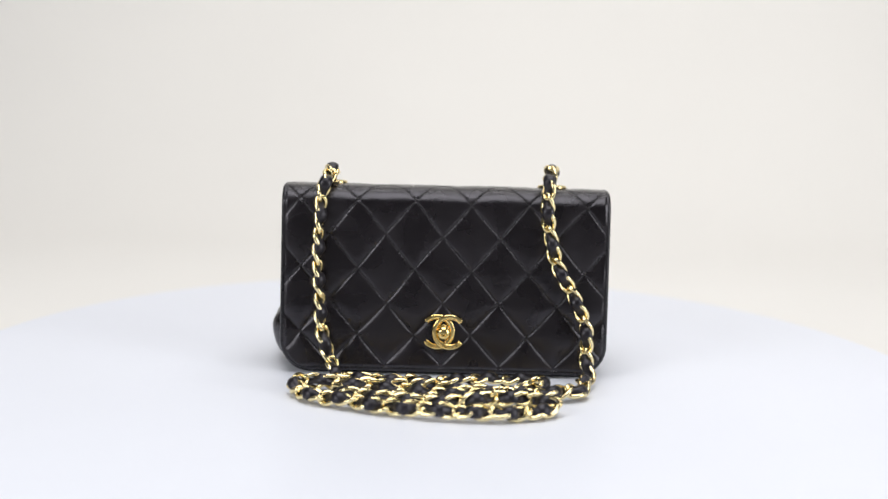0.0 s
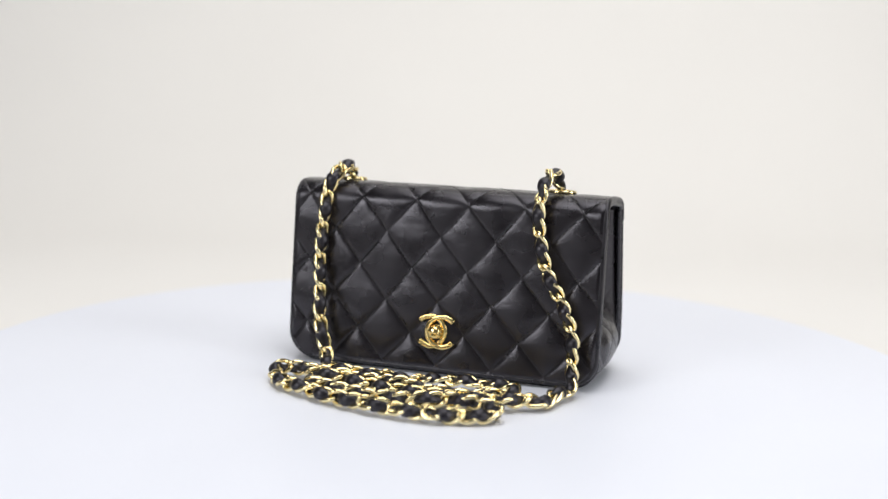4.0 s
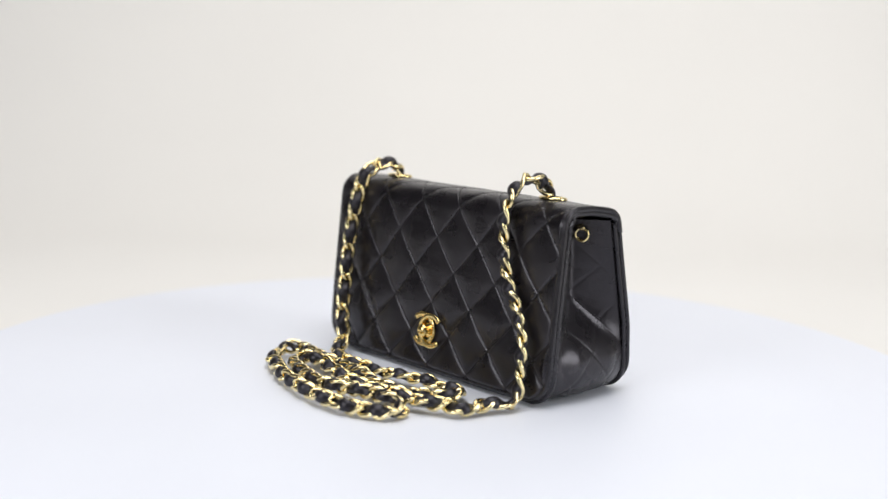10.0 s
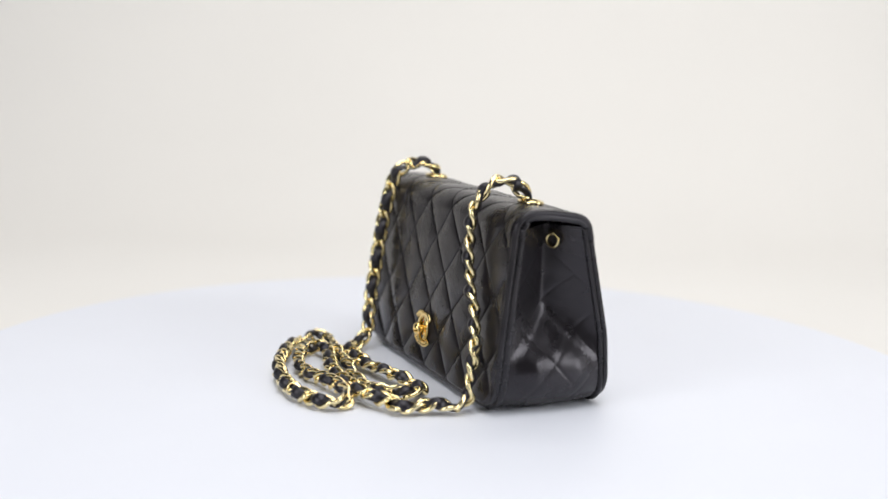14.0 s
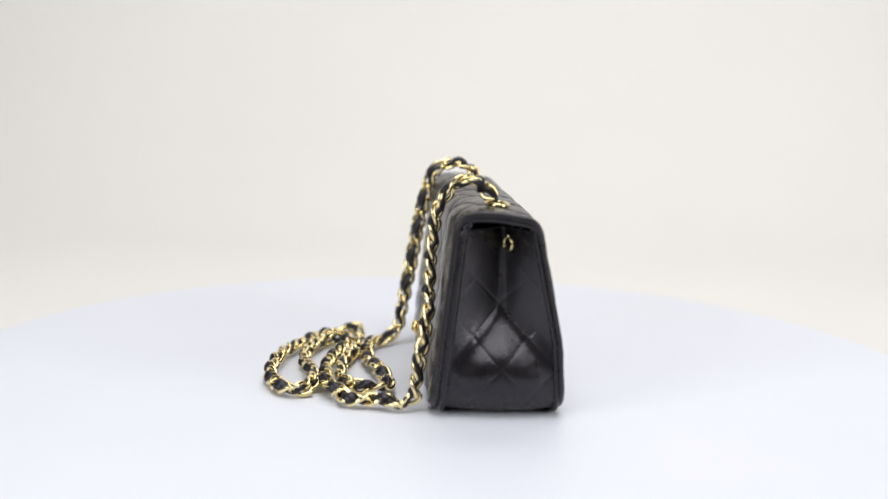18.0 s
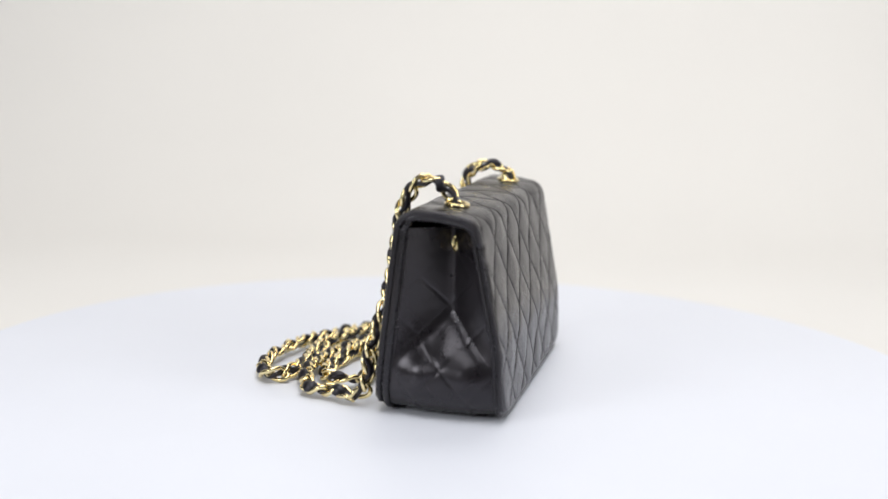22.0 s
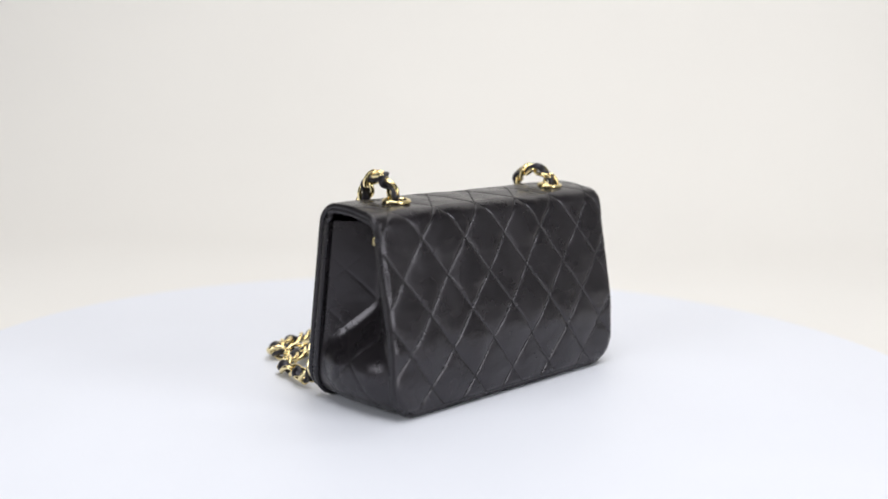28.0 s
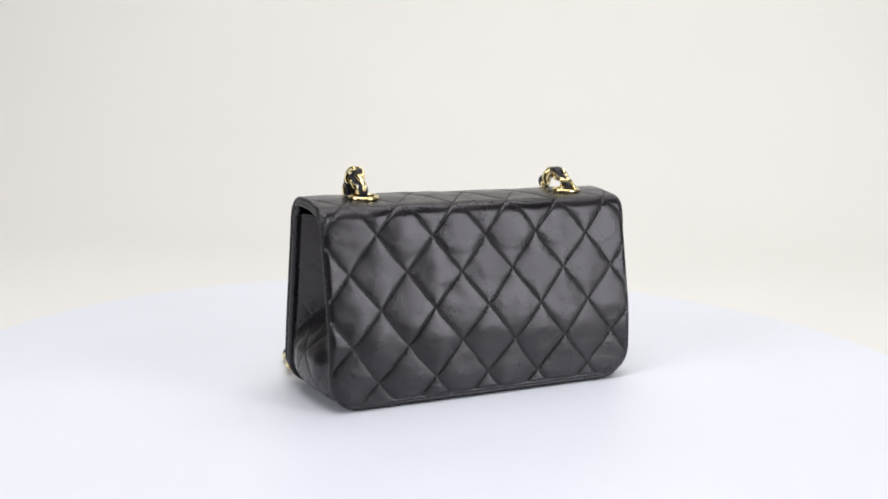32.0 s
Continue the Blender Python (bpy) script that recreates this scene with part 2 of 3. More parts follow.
def build_cover():
    sec, run = fillet(SECTION, [0.08, 0.010, 0.05, 0.012, 0.08], 0.00045)
    total = run[-1]
    n, cols = len(sec), 417
    tan = np.gradient(sec, axis=0)
    tan /= np.linalg.norm(tan, axis=1)[:, None]
    out = np.stack([tan[:, 1], -tan[:, 0]], 1)      # outward in (y, z)
    zero = 0.204      # where a seam crossing on the front's middle line lies along the run
    pos = np.zeros((n, cols, 3))
    normal = np.zeros((n, cols, 3))
    for i in range(n):
        d = min(run[i], total - run[i])
        hw = HALF_W - (CORNER_R - math.sqrt(max(0.0, CORNER_R ** 2 - (CORNER_R - d) ** 2)) if d < CORNER_R else 0.0)
        hw += 0.0013 * min(1.0, max(0.0, sec[i, 0] / 0.016))
        x = np.linspace(-hw, hw, cols)
        du, dv = quilt(x, np.full(cols, run[i] - zero))
        edge = np.clip(np.minimum(hw - np.abs(x), d) / 0.0024, 0, 1)
        soft = edge * edge * (3 - 2 * edge)
        wob = np.array([noise.noise(Vector((q * 38, run[i] * 38, 1.7))) * 0.00042 + noise.noise(Vector((q * 80, run[i] * 110, 5.1))) * 0.00017 + noise.noise(Vector((q * 200, run[i] * 330, 8.3))) * 0.00004 for q in x])
        near = np.minimum(du, dv)
        along = np.where(du < dv, x - (run[i] - zero) * 0.87, x + (run[i] - zero) * 0.87) / 1.33
        pucker = 0.00003 * np.cos(along * 2 * math.pi / 0.0026) * np.exp(-near / 0.0012)
        # the back is worn into uneven dents; the lower flap is padded most
        if sec[i, 0] > 0.012:
            wob = wob * 1.35 + np.array([noise.noise(Vector((q * 75 + 9, run[i] * 130, 2.2))) * 0.00018 for q in x])
            # sagging creases under the top row of diamonds
            p, _ = seam_grid(x, run[i] - zero)
            sag = 0.0755 + 0.009 * ((np.cos(math.pi * p) + 1) / 2) ** 2
            wob = wob - 0.00020 * np.exp(-((run[i] - sag) / 0.0024) ** 2) * np.exp(-((x - 0.010) / 0.060) ** 4)
        plump = (0.62 if sec[i, 0] > 0.012 else 0.75) + 0.85 * max(0.0, min(1.0, (0.055 - sec[i, 1]) / 0.035)) * (sec[i, 0] < 0)
        lift = (padding(du, dv, 0.0011 * plump) * (1 - 0.5 * max(0.0, out[i, 1]) ** 2) + pucker + wob) * soft
        pos[i, :, 0] = x
        pos[i, :, 1] = sec[i, 0] + out[i, 0] * lift
        pos[i, :, 2] = sec[i, 1] + out[i, 1] * lift
    gi = np.gradient(pos, axis=0)
    gj = np.gradient(pos, axis=1)
    normal = np.cross(gj, gi)
    normal /= np.linalg.norm(normal, axis=2)[:, :, None] + 1e-12
    flip = np.sum(normal[:, :, 1] * out[:, 0:1] + normal[:, :, 2] * out[:, 1:2]) < 0
    if flip:
        normal = -normal
    inner = np.zeros_like(pos)
    for i in range(n):
        inner[i, :, 0] = pos[i, :, 0]
        inner[i, :, 1] = sec[i, 0] - out[i, 0] * 0.0026
        inner[i, :, 2] = sec[i, 1] - out[i, 1] * 0.0026
    split = int(np.argmax(sec[:, 1] > 0.094))
    for name, a, b, label in (("back_panel", 0, split + 1, ""), ("flap", split, n, "diamond-quilted black leather flap")):
        rows = b - a
        verts = np.concatenate([pos[a:b].reshape(-1, 3), inner[a:b].reshape(-1, 3)])
        k = rows * cols
        faces = grid_faces(rows, cols, flip=flip) + grid_faces(rows, cols, base=k, flip=not flip)
        rim = [r * cols for r in range(rows)] + [(rows - 1) * cols + c for c in range(1, cols)] + [r * cols + cols - 1 for r in range(rows - 2, -1, -1)] + list(range(cols - 2, 0, -1))
        for q in range(len(rim)):
            s, t = rim[q], rim[(q + 1) % len(rim)]
            faces.append((s, t, t + k, s + k) if flip else (s, s + k, t + k, t))
        nor = np.concatenate([normal[a:b].reshape(-1, 3), -normal[a:b].reshape(-1, 3)])
        ob = mesh_object(name, taper(verts), faces, LEATHER, BAG, label, normals=nor)
        if name == "flap":
            flap = ob
        else:
            back = ob
    # stitches along the seams
    for ob, lo, hi in ((back, 0, split), (flap, split, n - 1)):
        verts, faces = [], []
        for sign in (1, -1):
            for line in range(-10, 11):
                b0, b1 = run[lo] - zero + 0.002, run[hi] - zero - 0.002
                step = 0.0026 * SEAM_ALONG / math.hypot(SEAM_ACROSS, SEAM_ALONG)
                for b in np.arange(b0, b1, step):
                    # across place at which this seam passes b, found by three steps
                    a = SEAM_ACROSS * (2 * line - sign * b / SEAM_ALONG)
                    for _ in range(3):
                        p, q = seam_grid(a, b)
                        a += SEAM_ACROSS * (2 * line - p - sign * q)
                    i = int(np.interp(b + zero, run, np.arange(n)))
                    hw = pos[i, -1, 0]
                    if abs(a) > hw - 0.003:
                        continue
                    way = np.array([-sign * SEAM_ACROSS, SEAM_ALONG]) / math.hypot(SEAM_ACROSS, SEAM_ALONG)
                    t3 = np.array([way[0], tan[i, 0] * way[1], tan[i, 1] * way[1]])
                    o3 = np.array([0, out[i, 0], out[i, 1]])
                    s3 = np.cross(t3, o3)
                    j = int(round((a / hw + 1) / 2 * (cols - 1)))
                    c = pos[i, j] + o3 * 0.00018
                    c[0] = a
                    m = len(verts)
                    for e in (-1, 1):
                        for s in (-1, 1):
                            verts.append(c + t3 * e * 0.0009 + s3 * s * 0.00028)
                    for s in (-1, 1):
                        verts.append(c + t3 * s * 0.0006 + o3 * 0.00028)
                    faces += [(m, m + 1, m + 4), (m + 2, m + 5, m + 3), (m, m + 4, m + 5, m + 2), (m + 1, m + 3, m + 5, m + 4)]
        tagged(mesh_object("stitching", taper(verts), faces, THREAD, ob), kind="stuff")
    # rolled leather edge round the flap and round the back panel
    rim_r = 0.0017

    def edge_line(i, sx):
        return (pos[i, -1 if sx > 0 else 0, 0] - sx * 0.0002, sec[i, 0] - out[i, 0] * 0.0014, sec[i, 1] - out[i, 1] * 0.0014)

    path = [edge_line(i, -1) for i in range(split - 9, n, 6)] + [edge_line(n - 1, -1)]
    ends = [(x, sec[-1, 0] + 0.0012, sec[-1, 1]) for x in np.linspace(pos[-1, 0, 0], pos[-1, -1, 0], 40)[1:-1]]
    path = path + ends + [edge_line(n - 1, 1)] + [edge_line(i, 1) for i in range(n - 1, split - 10, -6)][1:]
    v, f = tube(path, rim_r, 10)
    mesh_object("piping", taper(v), f, PIPING, flap)
    # inner roll of the flap's folded edge
    inner_line = [(p[0] * 0.995, p[1] + 0.0030 if p[1] < -0.02 else p[1], p[2] - (0.0022 if p[2] > 0.1 else 0.0)) for p in path]
    v, f = tube(inner_line, 0.0019, 10)
    mesh_object("folded_edge", taper(v), f, PIPING, flap)
    path = [edge_line(i, -1) for i in range(split, 0, -6)] + [edge_line(0, -1)]
    ends = [(x, sec[0, 0] - 0.0012, sec[0, 1]) for x in np.linspace(pos[0, 0, 0], pos[0, -1, 0], 40)[1:-1]]
    path = path + ends + [edge_line(0, 1)] + [edge_line(i, 1) for i in range(0, split, 6)][1:]
    v, f = tube(path, 0.0013, 10)
    mesh_object("piping", taper(v), f, PIPING, back)
    return flap, back


FLAP, BACK = build_cover()


def front_y(z):
    return -0.0283 + 0.0027 * z / 0.04 if z < 0.04 else -0.0256 + 0.0068 * (z - 0.04) / 0.0685


def back_y(z):
    return 0.0318 - 0.0026 * z / 0.04 if z < 0.04 else 0.0292 - 0.0138 * (z - 0.04) / 0.065


def build_body():
    # gusset: one strip down a side, round the bottom corner, along the base; cut in three parts
    half, low, high = 0.0932, 0.0018, 0.0985
    path, _ = fillet([(half, high), (half, low), (-half, low), (-half, high)], [0.0155, 0.0155], 0.0008)
    n, cols = len(path), 91
    tan = np.gradient(path, axis=0)
    tan /= np.linalg.norm(tan, axis=1)[:, None]
    out = np.stack([-tan[:, 1], tan[:, 0]], 1)
    pos = np.zeros((n, cols, 3))
    # tucked inwards: two side walls meet in a valley above; below its foot a three-cornered facet slopes out to an arched ridge
    fold = np.zeros((n, cols))
    for i in range(n):
        z = path[i][1]
        tip = min(1.0, max(0.0, (z - 0.0260) / 0.0285))
        deep, middle = 0.0180 * tip, 0.0180 * min(1.0, max(0.0, (z - 0.0330) / 0.0215))
        across = front_y(z) + np.linspace(0, 1, cols) * (back_y(z) - front_y(z))
        fold[i] = np.interp(across, [front_y(z), -0.0198 + 0.0211 * tip, 0.0016, 0.0218 - 0.0199 * tip, back_y(z)], [0.0, deep, 0.45 * middle + 0.55 * deep, deep, 0.0])
    soft = np.array([1, 2, 3, 2, 1]) / 9
    for _ in range(10):
        for axis in (0, 1):
            wide = np.pad(fold, [(2, 2), (0, 0)] if axis == 0 else [(0, 0), (2, 2)], mode="edge")
            fold = sum(w * np.take(wide, np.arange(k, k + fold.shape[axis]), axis=axis) for k, w in enumerate(soft))
    for i in range(n):
        x, z = path[i]
        q = np.linspace(0, 1, cols)
        y = front_y(z) + q * (back_y(z) - front_y(z))
        shape = np.clip(np.minimum(q, 1 - q) / 0.32, 0, 1)
        shape = shape * shape * (3 - 2 * shape)
        u, v = (y - 0.0005) / 0.028 + (z - 0.0575) / 0.031, (y - 0.0005) / 0.028 - (z - 0.0575) / 0.031
        per = 1 / math.hypot(1 / 0.028, 1 / 0.031)
        du, dv = np.abs(u - np.round(u)) * per, np.abs(v - np.round(v)) * per
        amount = np.clip(np.minimum(q, 1 - q) / 0.18, 0, 1) * (1.0 if abs(x) > half - 0.004 else 0.3)
        lift = padding(du, dv, 0.00006 + 0.00022 * min(1.0, max(0.0, (0.066 - z) / 0.020))) * amount * np.clip((0.096 - z) / 0.030, 0, 1)
        lift = lift + np.array([noise.noise(Vector((t * 60, z * 45, 3 + x * 20))) * 0.0005 + noise.noise(Vector((t * 210, z * 260, 7 + x * 20))) * 0.00010 for t in y]) * shape
        bulge = (0.0036 * shape * math.exp(-((z - 0.021) / 0.018) ** 2) if x > 0 else 0.0085 * shape * math.exp(-((z - 0.024) / 0.024) ** 2)) if z > 0.004 else 0.0
        move = lift + bulge - fold[i]
        pos[i, :, 0] = x + out[i, 0] * move + 0.0006 * q * x / half
        pos[i, :, 1] = y
        pos[i, :, 2] = np.maximum(z + out[i, 1] * move, 0.0003)
    a = next(i for i in range(n) if path[i][0] < half - 0.0160)
    b = n - 1 - a
    gussets = []
    for name, lo, hi in (("gusset", 0, a + 1), ("base", a, b + 1), ("gusset", b, n)):
        verts = pos[lo:hi].reshape(-1, 3)
        made = mesh_object(name, taper(verts), grid_faces(hi - lo, cols, flip=True), LEATHER, BAG)
        if name == "gusset":
            gussets.append(made)
    # stitched diamond on the gussets
    for first, last, ob in ((0, a, gussets[0]), (b, n - 1, gussets[1])):
        zs = path[first:last + 1, 1]
        order = np.argsort(zs)
        verts, faces = [], []
        for (y0, z0), (y1, z1) in (((0.0005, 0.0575), (-0.0165, 0.0390)), ((0.0005, 0.0575), (0.0175, 0.0390)), ((-0.0135, 0.0420), (0.0150, 0.0105)), ((0.0145, 0.0420), (-0.0140, 0.0105)),
                                   ((0.0175, 0.0390), (0.0205, 0.0360)), ((-0.0165, 0.0390), (-0.0190, 0.0360)), ((-0.0135, 0.0700), (-0.0070, 0.0635))):
            long = math.hypot(y1 - y0, z1 - z0)
            for d in np.arange(0.001, long, 0.0026):
                ends = []
                for e in (-0.0008, 0.0008):
                    y, z = y0 + (y1 - y0) * (d + e) / long, z0 + (z1 - z0) * (d + e) / long
                    at = float(np.interp(z, zs[order], np.arange(len(order))))
                    rows = [first + order[min(int(at) + e, len(order) - 1)] for e in (0, 1)]
                    x0, x1 = [np.interp(y, pos[i, :, 1], pos[i, :, 0]) for i in rows]
                    x = x0 + (x1 - x0) * (at - int(at))
                    ends.append(np.array([x + math.copysign(0.0001, x), y, z]))
                way = (ends[1] - ends[0]) / np.linalg.norm(ends[1] - ends[0])
                up = np.array([math.copysign(1.0, ends[0][0]), 0, 0])
                across = np.cross(way, up)
                m = len(verts)
                verts += [ends[0] - across * 0.0002, ends[0] + across * 0.0002, ends[1] - across * 0.0002, ends[1] + across * 0.0002, ends[0] + up * 0.00014, ends[1] + up * 0.00014]
                faces += [(m, m + 1, m + 4), (m + 2, m + 5, m + 3), (m, m + 4, m + 5, m + 2), (m + 1, m + 3, m + 5, m + 4)]
        tagged(mesh_object("stitching", taper(verts), faces, THREAD, ob), kind="stuff")
    # front edge of the body, under the flap: a flat panel with a rolled edge
    rim = [(x, front_y(z), z) for x, z in path[::2]]
    v, f = tube([(x * 1.002, y - 0.0004, max(z, 0.0019)) for x, y, z in rim], 0.0018, 10)
    front = mesh_object("front_panel", taper([(x, front_y(z), z) for x, z in path] + [(x, front_y(z) + 0.002, z) for x, z in path]),
                        [tuple(range(n)), tuple(range(n, 2 * n))[::-1]] + [(i, i + n, i + n + 1, i + 1) for i in range(n - 1)], LEATHER, BAG, smooth=False)
    mesh_object("piping", taper(v), f, PIPING, front)
    v, f = tube([(x * 1.006, back_y(z) - 0.0016, max(z, 0.0017)) for x, z in path[::2]], 0.0016, 10)
    mesh_object("back_seam", taper(v), f, PIPING, BAG)
    # burgundy lining inside the mouth
    verts, faces = [], []
    for z in (0.088, 0.03):
        for x, y in ((-0.056, front_y(z) + 0.004), (0.056, front_y(z) + 0.004), (0.056, back_y(z) - 0.004), (-0.056, back_y(z) - 0.004)):
            verts.append((x, y, z))
    faces = grid_faces(2, 4, close_cols=True) + [(4, 5, 6, 7)]
    mesh_object("lining", verts, faces, LINING, BAG, "dark burgundy leather lining", smooth=False)


build_body()


def ring_mesh(name, rx, ry, r, parent, m, mat=GOLD, label="", n=36, sides=10):
    pts = [(rx * math.cos(2 * math.pi * k / n), ry * math.sin(2 * math.pi * k / n), 0) for k in range(n)]
    v, f = tube(pts, r, sides, closed=True)
    ob = mesh_object(name, [m @ Vector(q) for q in v], f, mat, parent, label)
    return ob


def build_fittings():
    for x, y in ((-0.0676, 0.0005), (0.0630, -0.0004)):
        ring_mesh("eyelet", 0.0075, 0.0056, 0.0012, BAG, pose(x, y, 0.1087, -4, 0, 0), label="oval gold eyelet")
    # small ring on a stud in the gusset
    m = pose(0.0815, 0.0035, 0.0905, 90, 0, 28)
    ring_mesh("gusset_ring", 0.0036, 0.0036, 0.0007, BAG, m, label="small gold ring")
    v, f = tube([(0.0660, 0.0042, 0.0942), (0.0740, 0.0040, 0.0948), (0.0805, 0.0038, 0.0950), (0.0828, 0.0036, 0.0938)], 0.0010, 8)
    mesh_object("ring_stud", v, f, GOLD, BAG, "gold stud")


build_fittings()


def flap_y(z):
    return -0.0335 + 0.0090 * (z - 0.0035) / 0.1037


def arc_bar(radius, width, a0, a1, sx, sy, cx, cy, n=40):
    """A flat bar bent along an arc, with a rounded section, in the plane x, y; z is proud."""
    verts, sides = [], 10
    for i in range(n):
        a = radians(a0 + (a1 - a0) * i / (n - 1))
        c, d = np.array([cx + sx * radius * math.cos(a), cy + sy * radius * math.sin(a)]), np.array([sx * math.cos(a), sy * math.sin(a)])
        for k in range(sides):
            w = 2 * math.pi * k / sides
            off = width / 2 * math.copysign(abs(math.cos(w)) ** 0.6, math.cos(w))
            verts.append((c[0] + d[0] * off, c[1] + d[1] * off, 0.0009 * math.copysign(abs(math.sin(w)) ** 0.6, math.sin(w))))
    faces = grid_faces(n, sides, close_cols=True) + [tuple(range(sides))[::-1], tuple((n - 1) * sides + k for k in range(sides))]
    return verts, faces


def build_clasp():
    z = 0.0268
    base = pose(-0.0002, flap_y(z) - 0.0030, z, 90 - 5, 0, 0)

    def put(data, lift=0.0):
        v, f = data
        return [base @ Vector((q[0], q[1], q[2] + lift)) for q in v], f

    v, f = put(lathe([(0.0003, -0.003), (0.0044, -0.003), (0.0045, -0.0004), (0.0040, 0.0003), (0.0003, 0.0004)], 40))
    plate = mesh_object("clasp", v, f, CLASP_GOLD, BAG, "polished gold turn-lock clasp")
    for way, lift in ((1, 0.0), (-1, 0.0009)):
        v, f = put(arc_bar(0.0087, 0.0031, -138, 138, way, 1.0, -0.0036 * way, 0.0, 60), lift)
        mesh_object("clasp_bar", v, f, CLASP_GOLD, plate)
    v, f = put(lathe([(0.0003, -0.001), (0.0026, -0.001), (0.0020, 0.0010), (0.0024, 0.0022), (0.0035, 0.0030), (0.0038, 0.0042), (0.0032, 0.0054), (0.0018, 0.0061), (0.0003, 0.0063)], 28))
    mesh_object("knob", v, f, CLASP_GOLD, plate)


build_clasp()

# ---- the chain strap ----
# centre line in millimetres: out of one eyelet, down the flap, over the turntable in loops, up the flap, into the other eyelet
CHAIN_LEFT = [(-68.5, 23, 100), (-68.5, 22, 109), (-68, 17, 114.8), (-67.5, 10, 117.2), (-67.8, 2, 116.2), (-69.5, -4, 112), (-71.7, -7.5, 104), (-72.8, -11.8, 86), (-73.3, -15.1, 66), (-71.6, -18.5, 47), (-69.6, -21.9, 28.6), (-64.4, -25.2, 12)]
CHAIN_PILE = [(-59, -33), (-48, -41), (-28, -44), (-5, -42), (20, -37), (38, -33), (51, -35), (56, -45), (51, -54), (36, -58), (14, -58), (-8, -55), (-30, -51), (-52, -50),
              (-69, -48), (-79, -54), (-76, -64), (-65, -75), (-52, -83), (-34, -90), (-14, -95), (8, -98), (30, -98), (47, -95), (57, -88), (58, -78), (45, -74), (28, -75),
              (10, -79), (-8, -82), (-26, -80), (-44, -74), (-55, -66), (-55, -58), (-44, -57), (-26, -62), (-8, -67), (10, -69), (32, -67), (52, -65), (68, -60), (76, -52),
              (80, -38), (82, -27)]
CHAIN_RIGHT = [(83.5, -20, 9), (82.5, -18.5, 16), (82, -16.5, 32), (74.7, -13.2, 49.5), (65.2, -12, 66), (59.6, -10.8, 86), (57.8, -8.4, 104), (58.6, -5, 111), (59.3, 0, 117.5), (60.3, 6, 120.4), (61.4, 13.5, 118.6), (62.3, 20, 112), (62.3, 22, 105), (62.3, 22, 100)]
LINK_PITCH = 0.0093


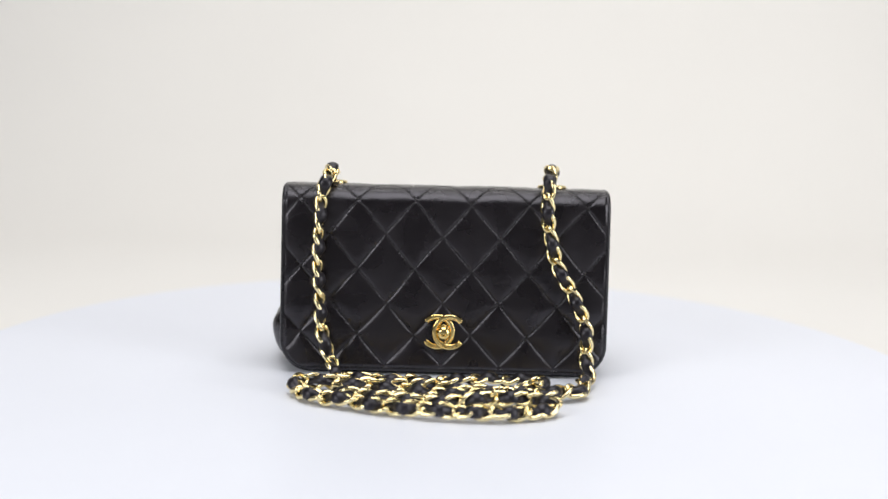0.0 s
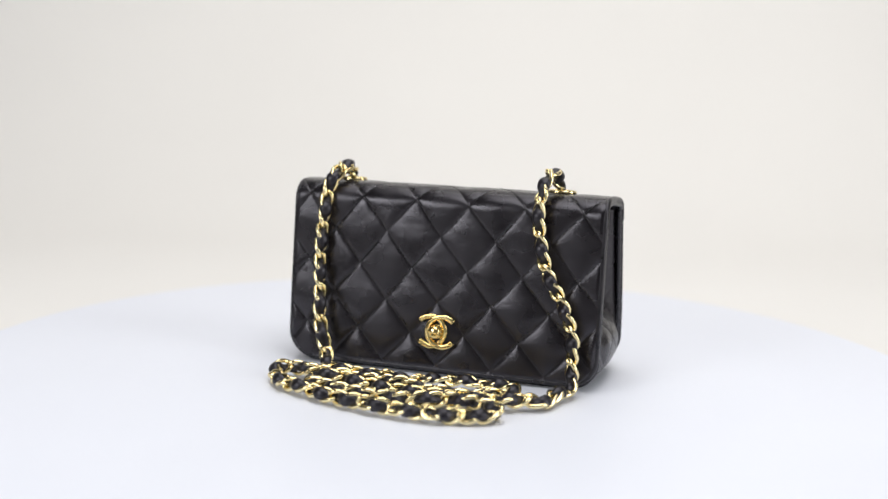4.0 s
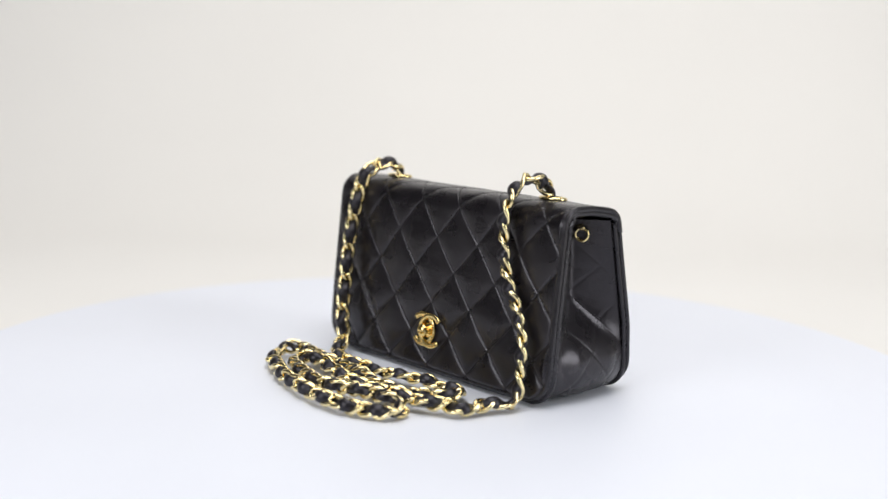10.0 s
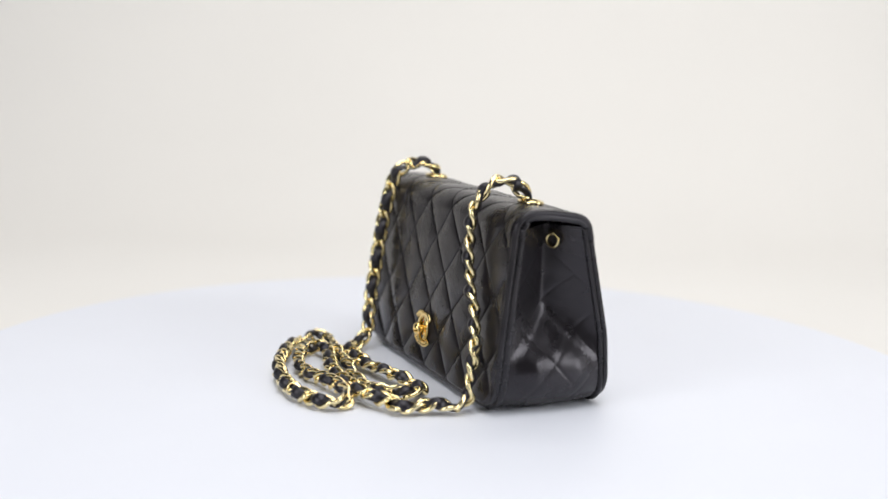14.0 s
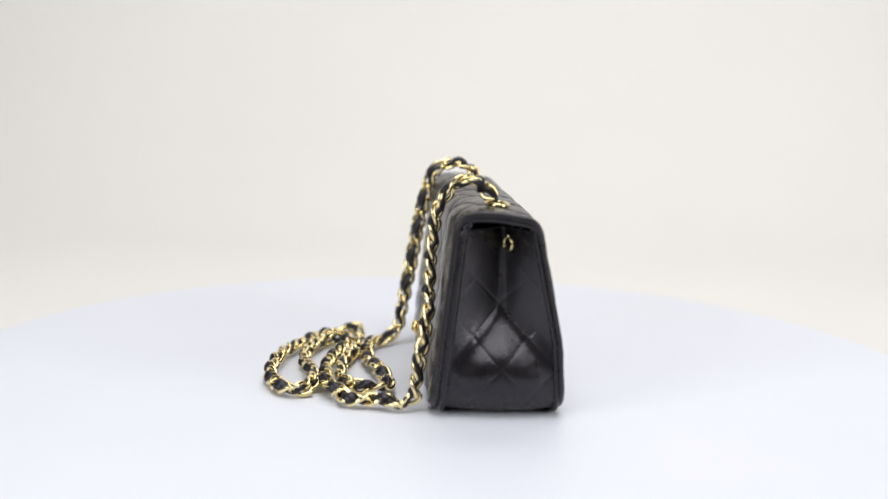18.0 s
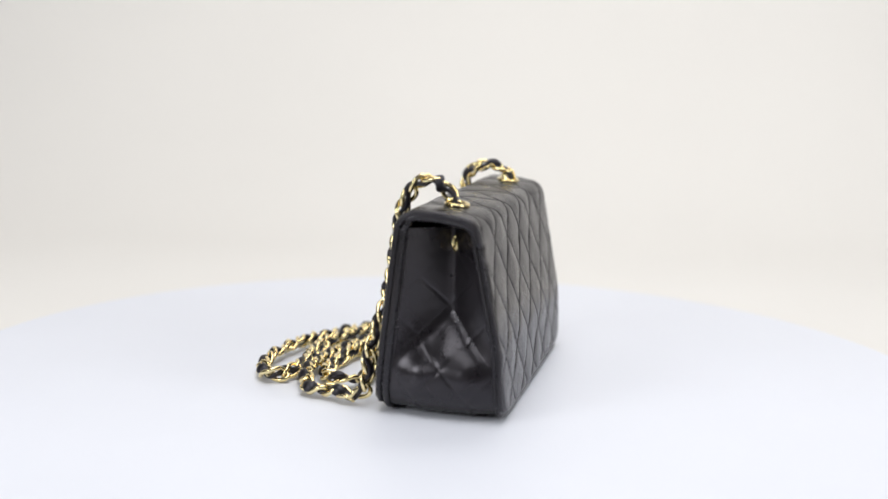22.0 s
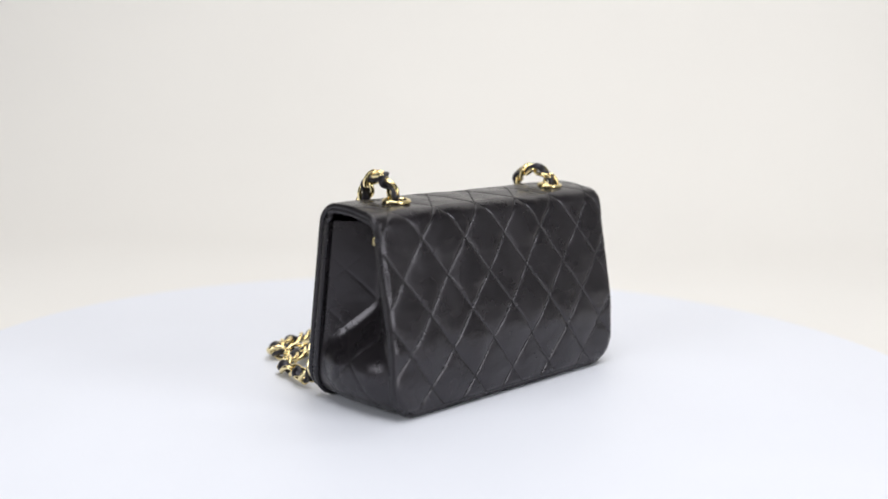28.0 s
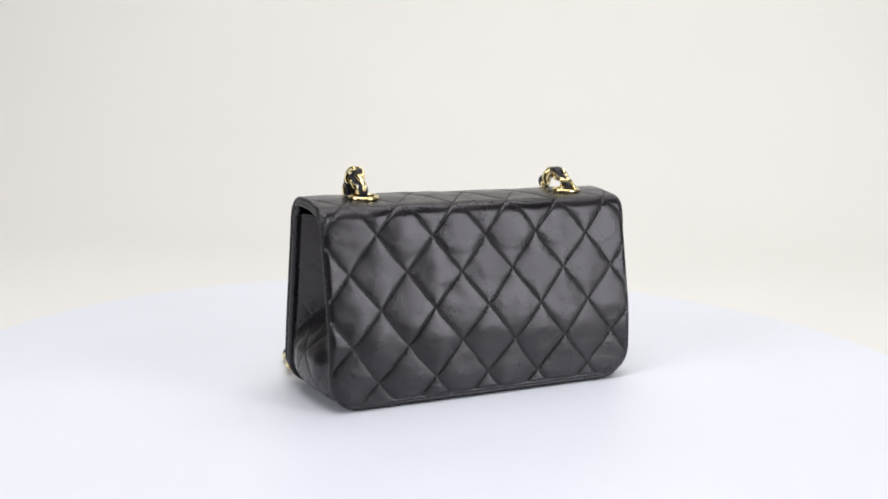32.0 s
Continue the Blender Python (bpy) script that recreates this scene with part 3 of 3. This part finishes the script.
def build_chain():
    turn_back = pose(BAG_X, BAG_Y, 0, 0, 0, BAG_TURN).inverted()
    rnd = random.Random(9)
    pile = [(x + rnd.uniform(-1.3, 1.3), y + rnd.uniform(-1.3, 1.3), 5 + rnd.uniform(-0.3, 1.5)) for x, y in CHAIN_PILE]
    line = [turn_back @ (Vector(q) / 1000) for q in CHAIN_LEFT + pile + CHAIN_RIGHT]
    fine = resample([tuple(q) for q in line], 0.0005)
    n = len(fine)
    run = np.arange(n) * 0.0005
    tan = np.gradient(fine, axis=0)
    tan /= np.linalg.norm(tan, axis=1)[:, None]
    # the flat side of the chain: away from the flap where it hangs, upwards on the turntable and over the top
    ref = np.zeros((n, 3))
    for i, p in enumerate(fine):
        k = min(1.0, max(0.0, (p[2] - 0.006) / 0.018)) * min(1.0, max(0.0, (0.119 - p[2]) / 0.012))
        if p[1] > -0.030 and p[2] > 0.10:
            k = 0.0
        ref[i] = (0, -k - 0.95 * (1 - k), 0.62 * (1 - k) + 0.02)
    kernel = np.ones(31) / 31
    for c in range(3):
        ref[:, c] = np.convolve(np.pad(ref[:, c], 15, mode="edge"), kernel, mode="valid")
    flat = ref - tan * np.sum(ref * tan, axis=1)[:, None]
    flat /= np.linalg.norm(flat, axis=1)[:, None]
    side = np.cross(flat, tan)
    # it does not lie quite flat anywhere: a slow twist along the way
    for i in range(n):
        turn = (1.0 if fine[i][2] < 0.012 else 0.22) * noise.noise(Vector((run[i] * 22, 3.3, 0.7))) * (0.9 if fine[i][2] < 0.012 else 1.6)
        if fine[i][0] < -0.05 and fine[i][2] > 0.02:
            turn += 0.6 * min(1.0, (fine[i][2] - 0.02) / 0.02) * min(1.0, max(0.0, (0.108 - fine[i][2]) / 0.02))
        flat[i], side[i] = flat[i] * math.cos(turn) + side[i] * math.sin(turn), side[i] * math.cos(turn) - flat[i] * math.sin(turn)
    # woven leather ribbon: up through one link, down through the next
    verts, sides = [], 12
    ids = range(0, n, 2)
    for i in ids:
        phase = math.pi * run[i] / LINK_PITCH
        weave = math.copysign(abs(math.sin(phase)) ** 0.75, math.sin(phase))
        puff = abs(weave) ** 0.5 * (1.0 if weave > 0 else 0.5)
        ease = 0.92 if fine[i][2] < 0.011 else 1.0
        c = fine[i] + flat[i] * (0.0003 + 0.0019 * weave) * ease
        if fine[i][2] > 0.104:
            ease = 1.1
        w, h = 0.0018 + 0.0018 * puff * ease, 0.0011 + 0.0010 * puff * ease
        for k in range(sides):
            a = 2 * math.pi * k / sides
            verts.append(c + side[i] * w * math.cos(a) + flat[i] * h * math.sin(a))
    m = len(verts) // sides
    faces = grid_faces(m, sides, close_cols=True) + [tuple(range(sides))[::-1], tuple((m - 1) * sides + k for k in range(sides))]
    strap = mesh_object("strap", verts, faces, STRAP, BAG, "black leather ribbon woven through gold chain links")
    # one twisted oval link, shared by all

    def link_mesh(half_wid, twist):
        pts = []
        for k in range(32):
            a = 2 * math.pi * k / 32
            psi = twist * math.cos(a)
            cross = half_wid * math.copysign(abs(math.sin(a)) ** 0.8, math.sin(a))
            pts.append((0.0062 * math.cos(a), cross * math.cos(psi), cross * math.sin(psi)))
        v, f = tube(pts, 0.00128, 8, closed=True)
        me = bpy.data.meshes.new("link")
        me.from_pydata([tuple(q) for q in v], [], f)
        me.materials.append(GOLD)
        me.polygons.foreach_set("use_smooth", [True] * len(me.polygons))
        return me

    link = link_mesh(0.0034, radians(-52))
    rnd = random.Random(4)
    count = int(run[-1] / LINK_PITCH)
    for k in range(1, count):
        i = int(min(n - 1, round(k * LINK_PITCH / 0.0005)))
        t, b, s = Vector(tan[i]), Vector(flat[i]), Vector(side[i])
        m = Matrix((t, s, b)).transposed().to_4x4()
        loose = 3.2 if fine[i][2] < 0.011 else 1.0
        m = Matrix.Translation(fine[i]) @ m @ pose(0, 0, 0, -34 + rnd.uniform(-7, 7) * loose, rnd.uniform(-3, 3) * loose, rnd.uniform(-4, 4) * loose)
        ob = new("link", link)
        ob.parent = strap
        ob.matrix_basis = m


build_chain()


# ---- what turns ----


def motions():
    times = [0.5 * k for k in range(65)]
    walk(TURNTABLE, [(t, pose(0, 0, 0, 0, 0, turn_at(t))) for t in times])
    walk(BAG, [(t, pose(0, 0, 0, 0, 0, turn_at(t)) @ pose(BAG_X, BAG_Y, 0, 0, 0, BAG_TURN)) for t in times])


motions()
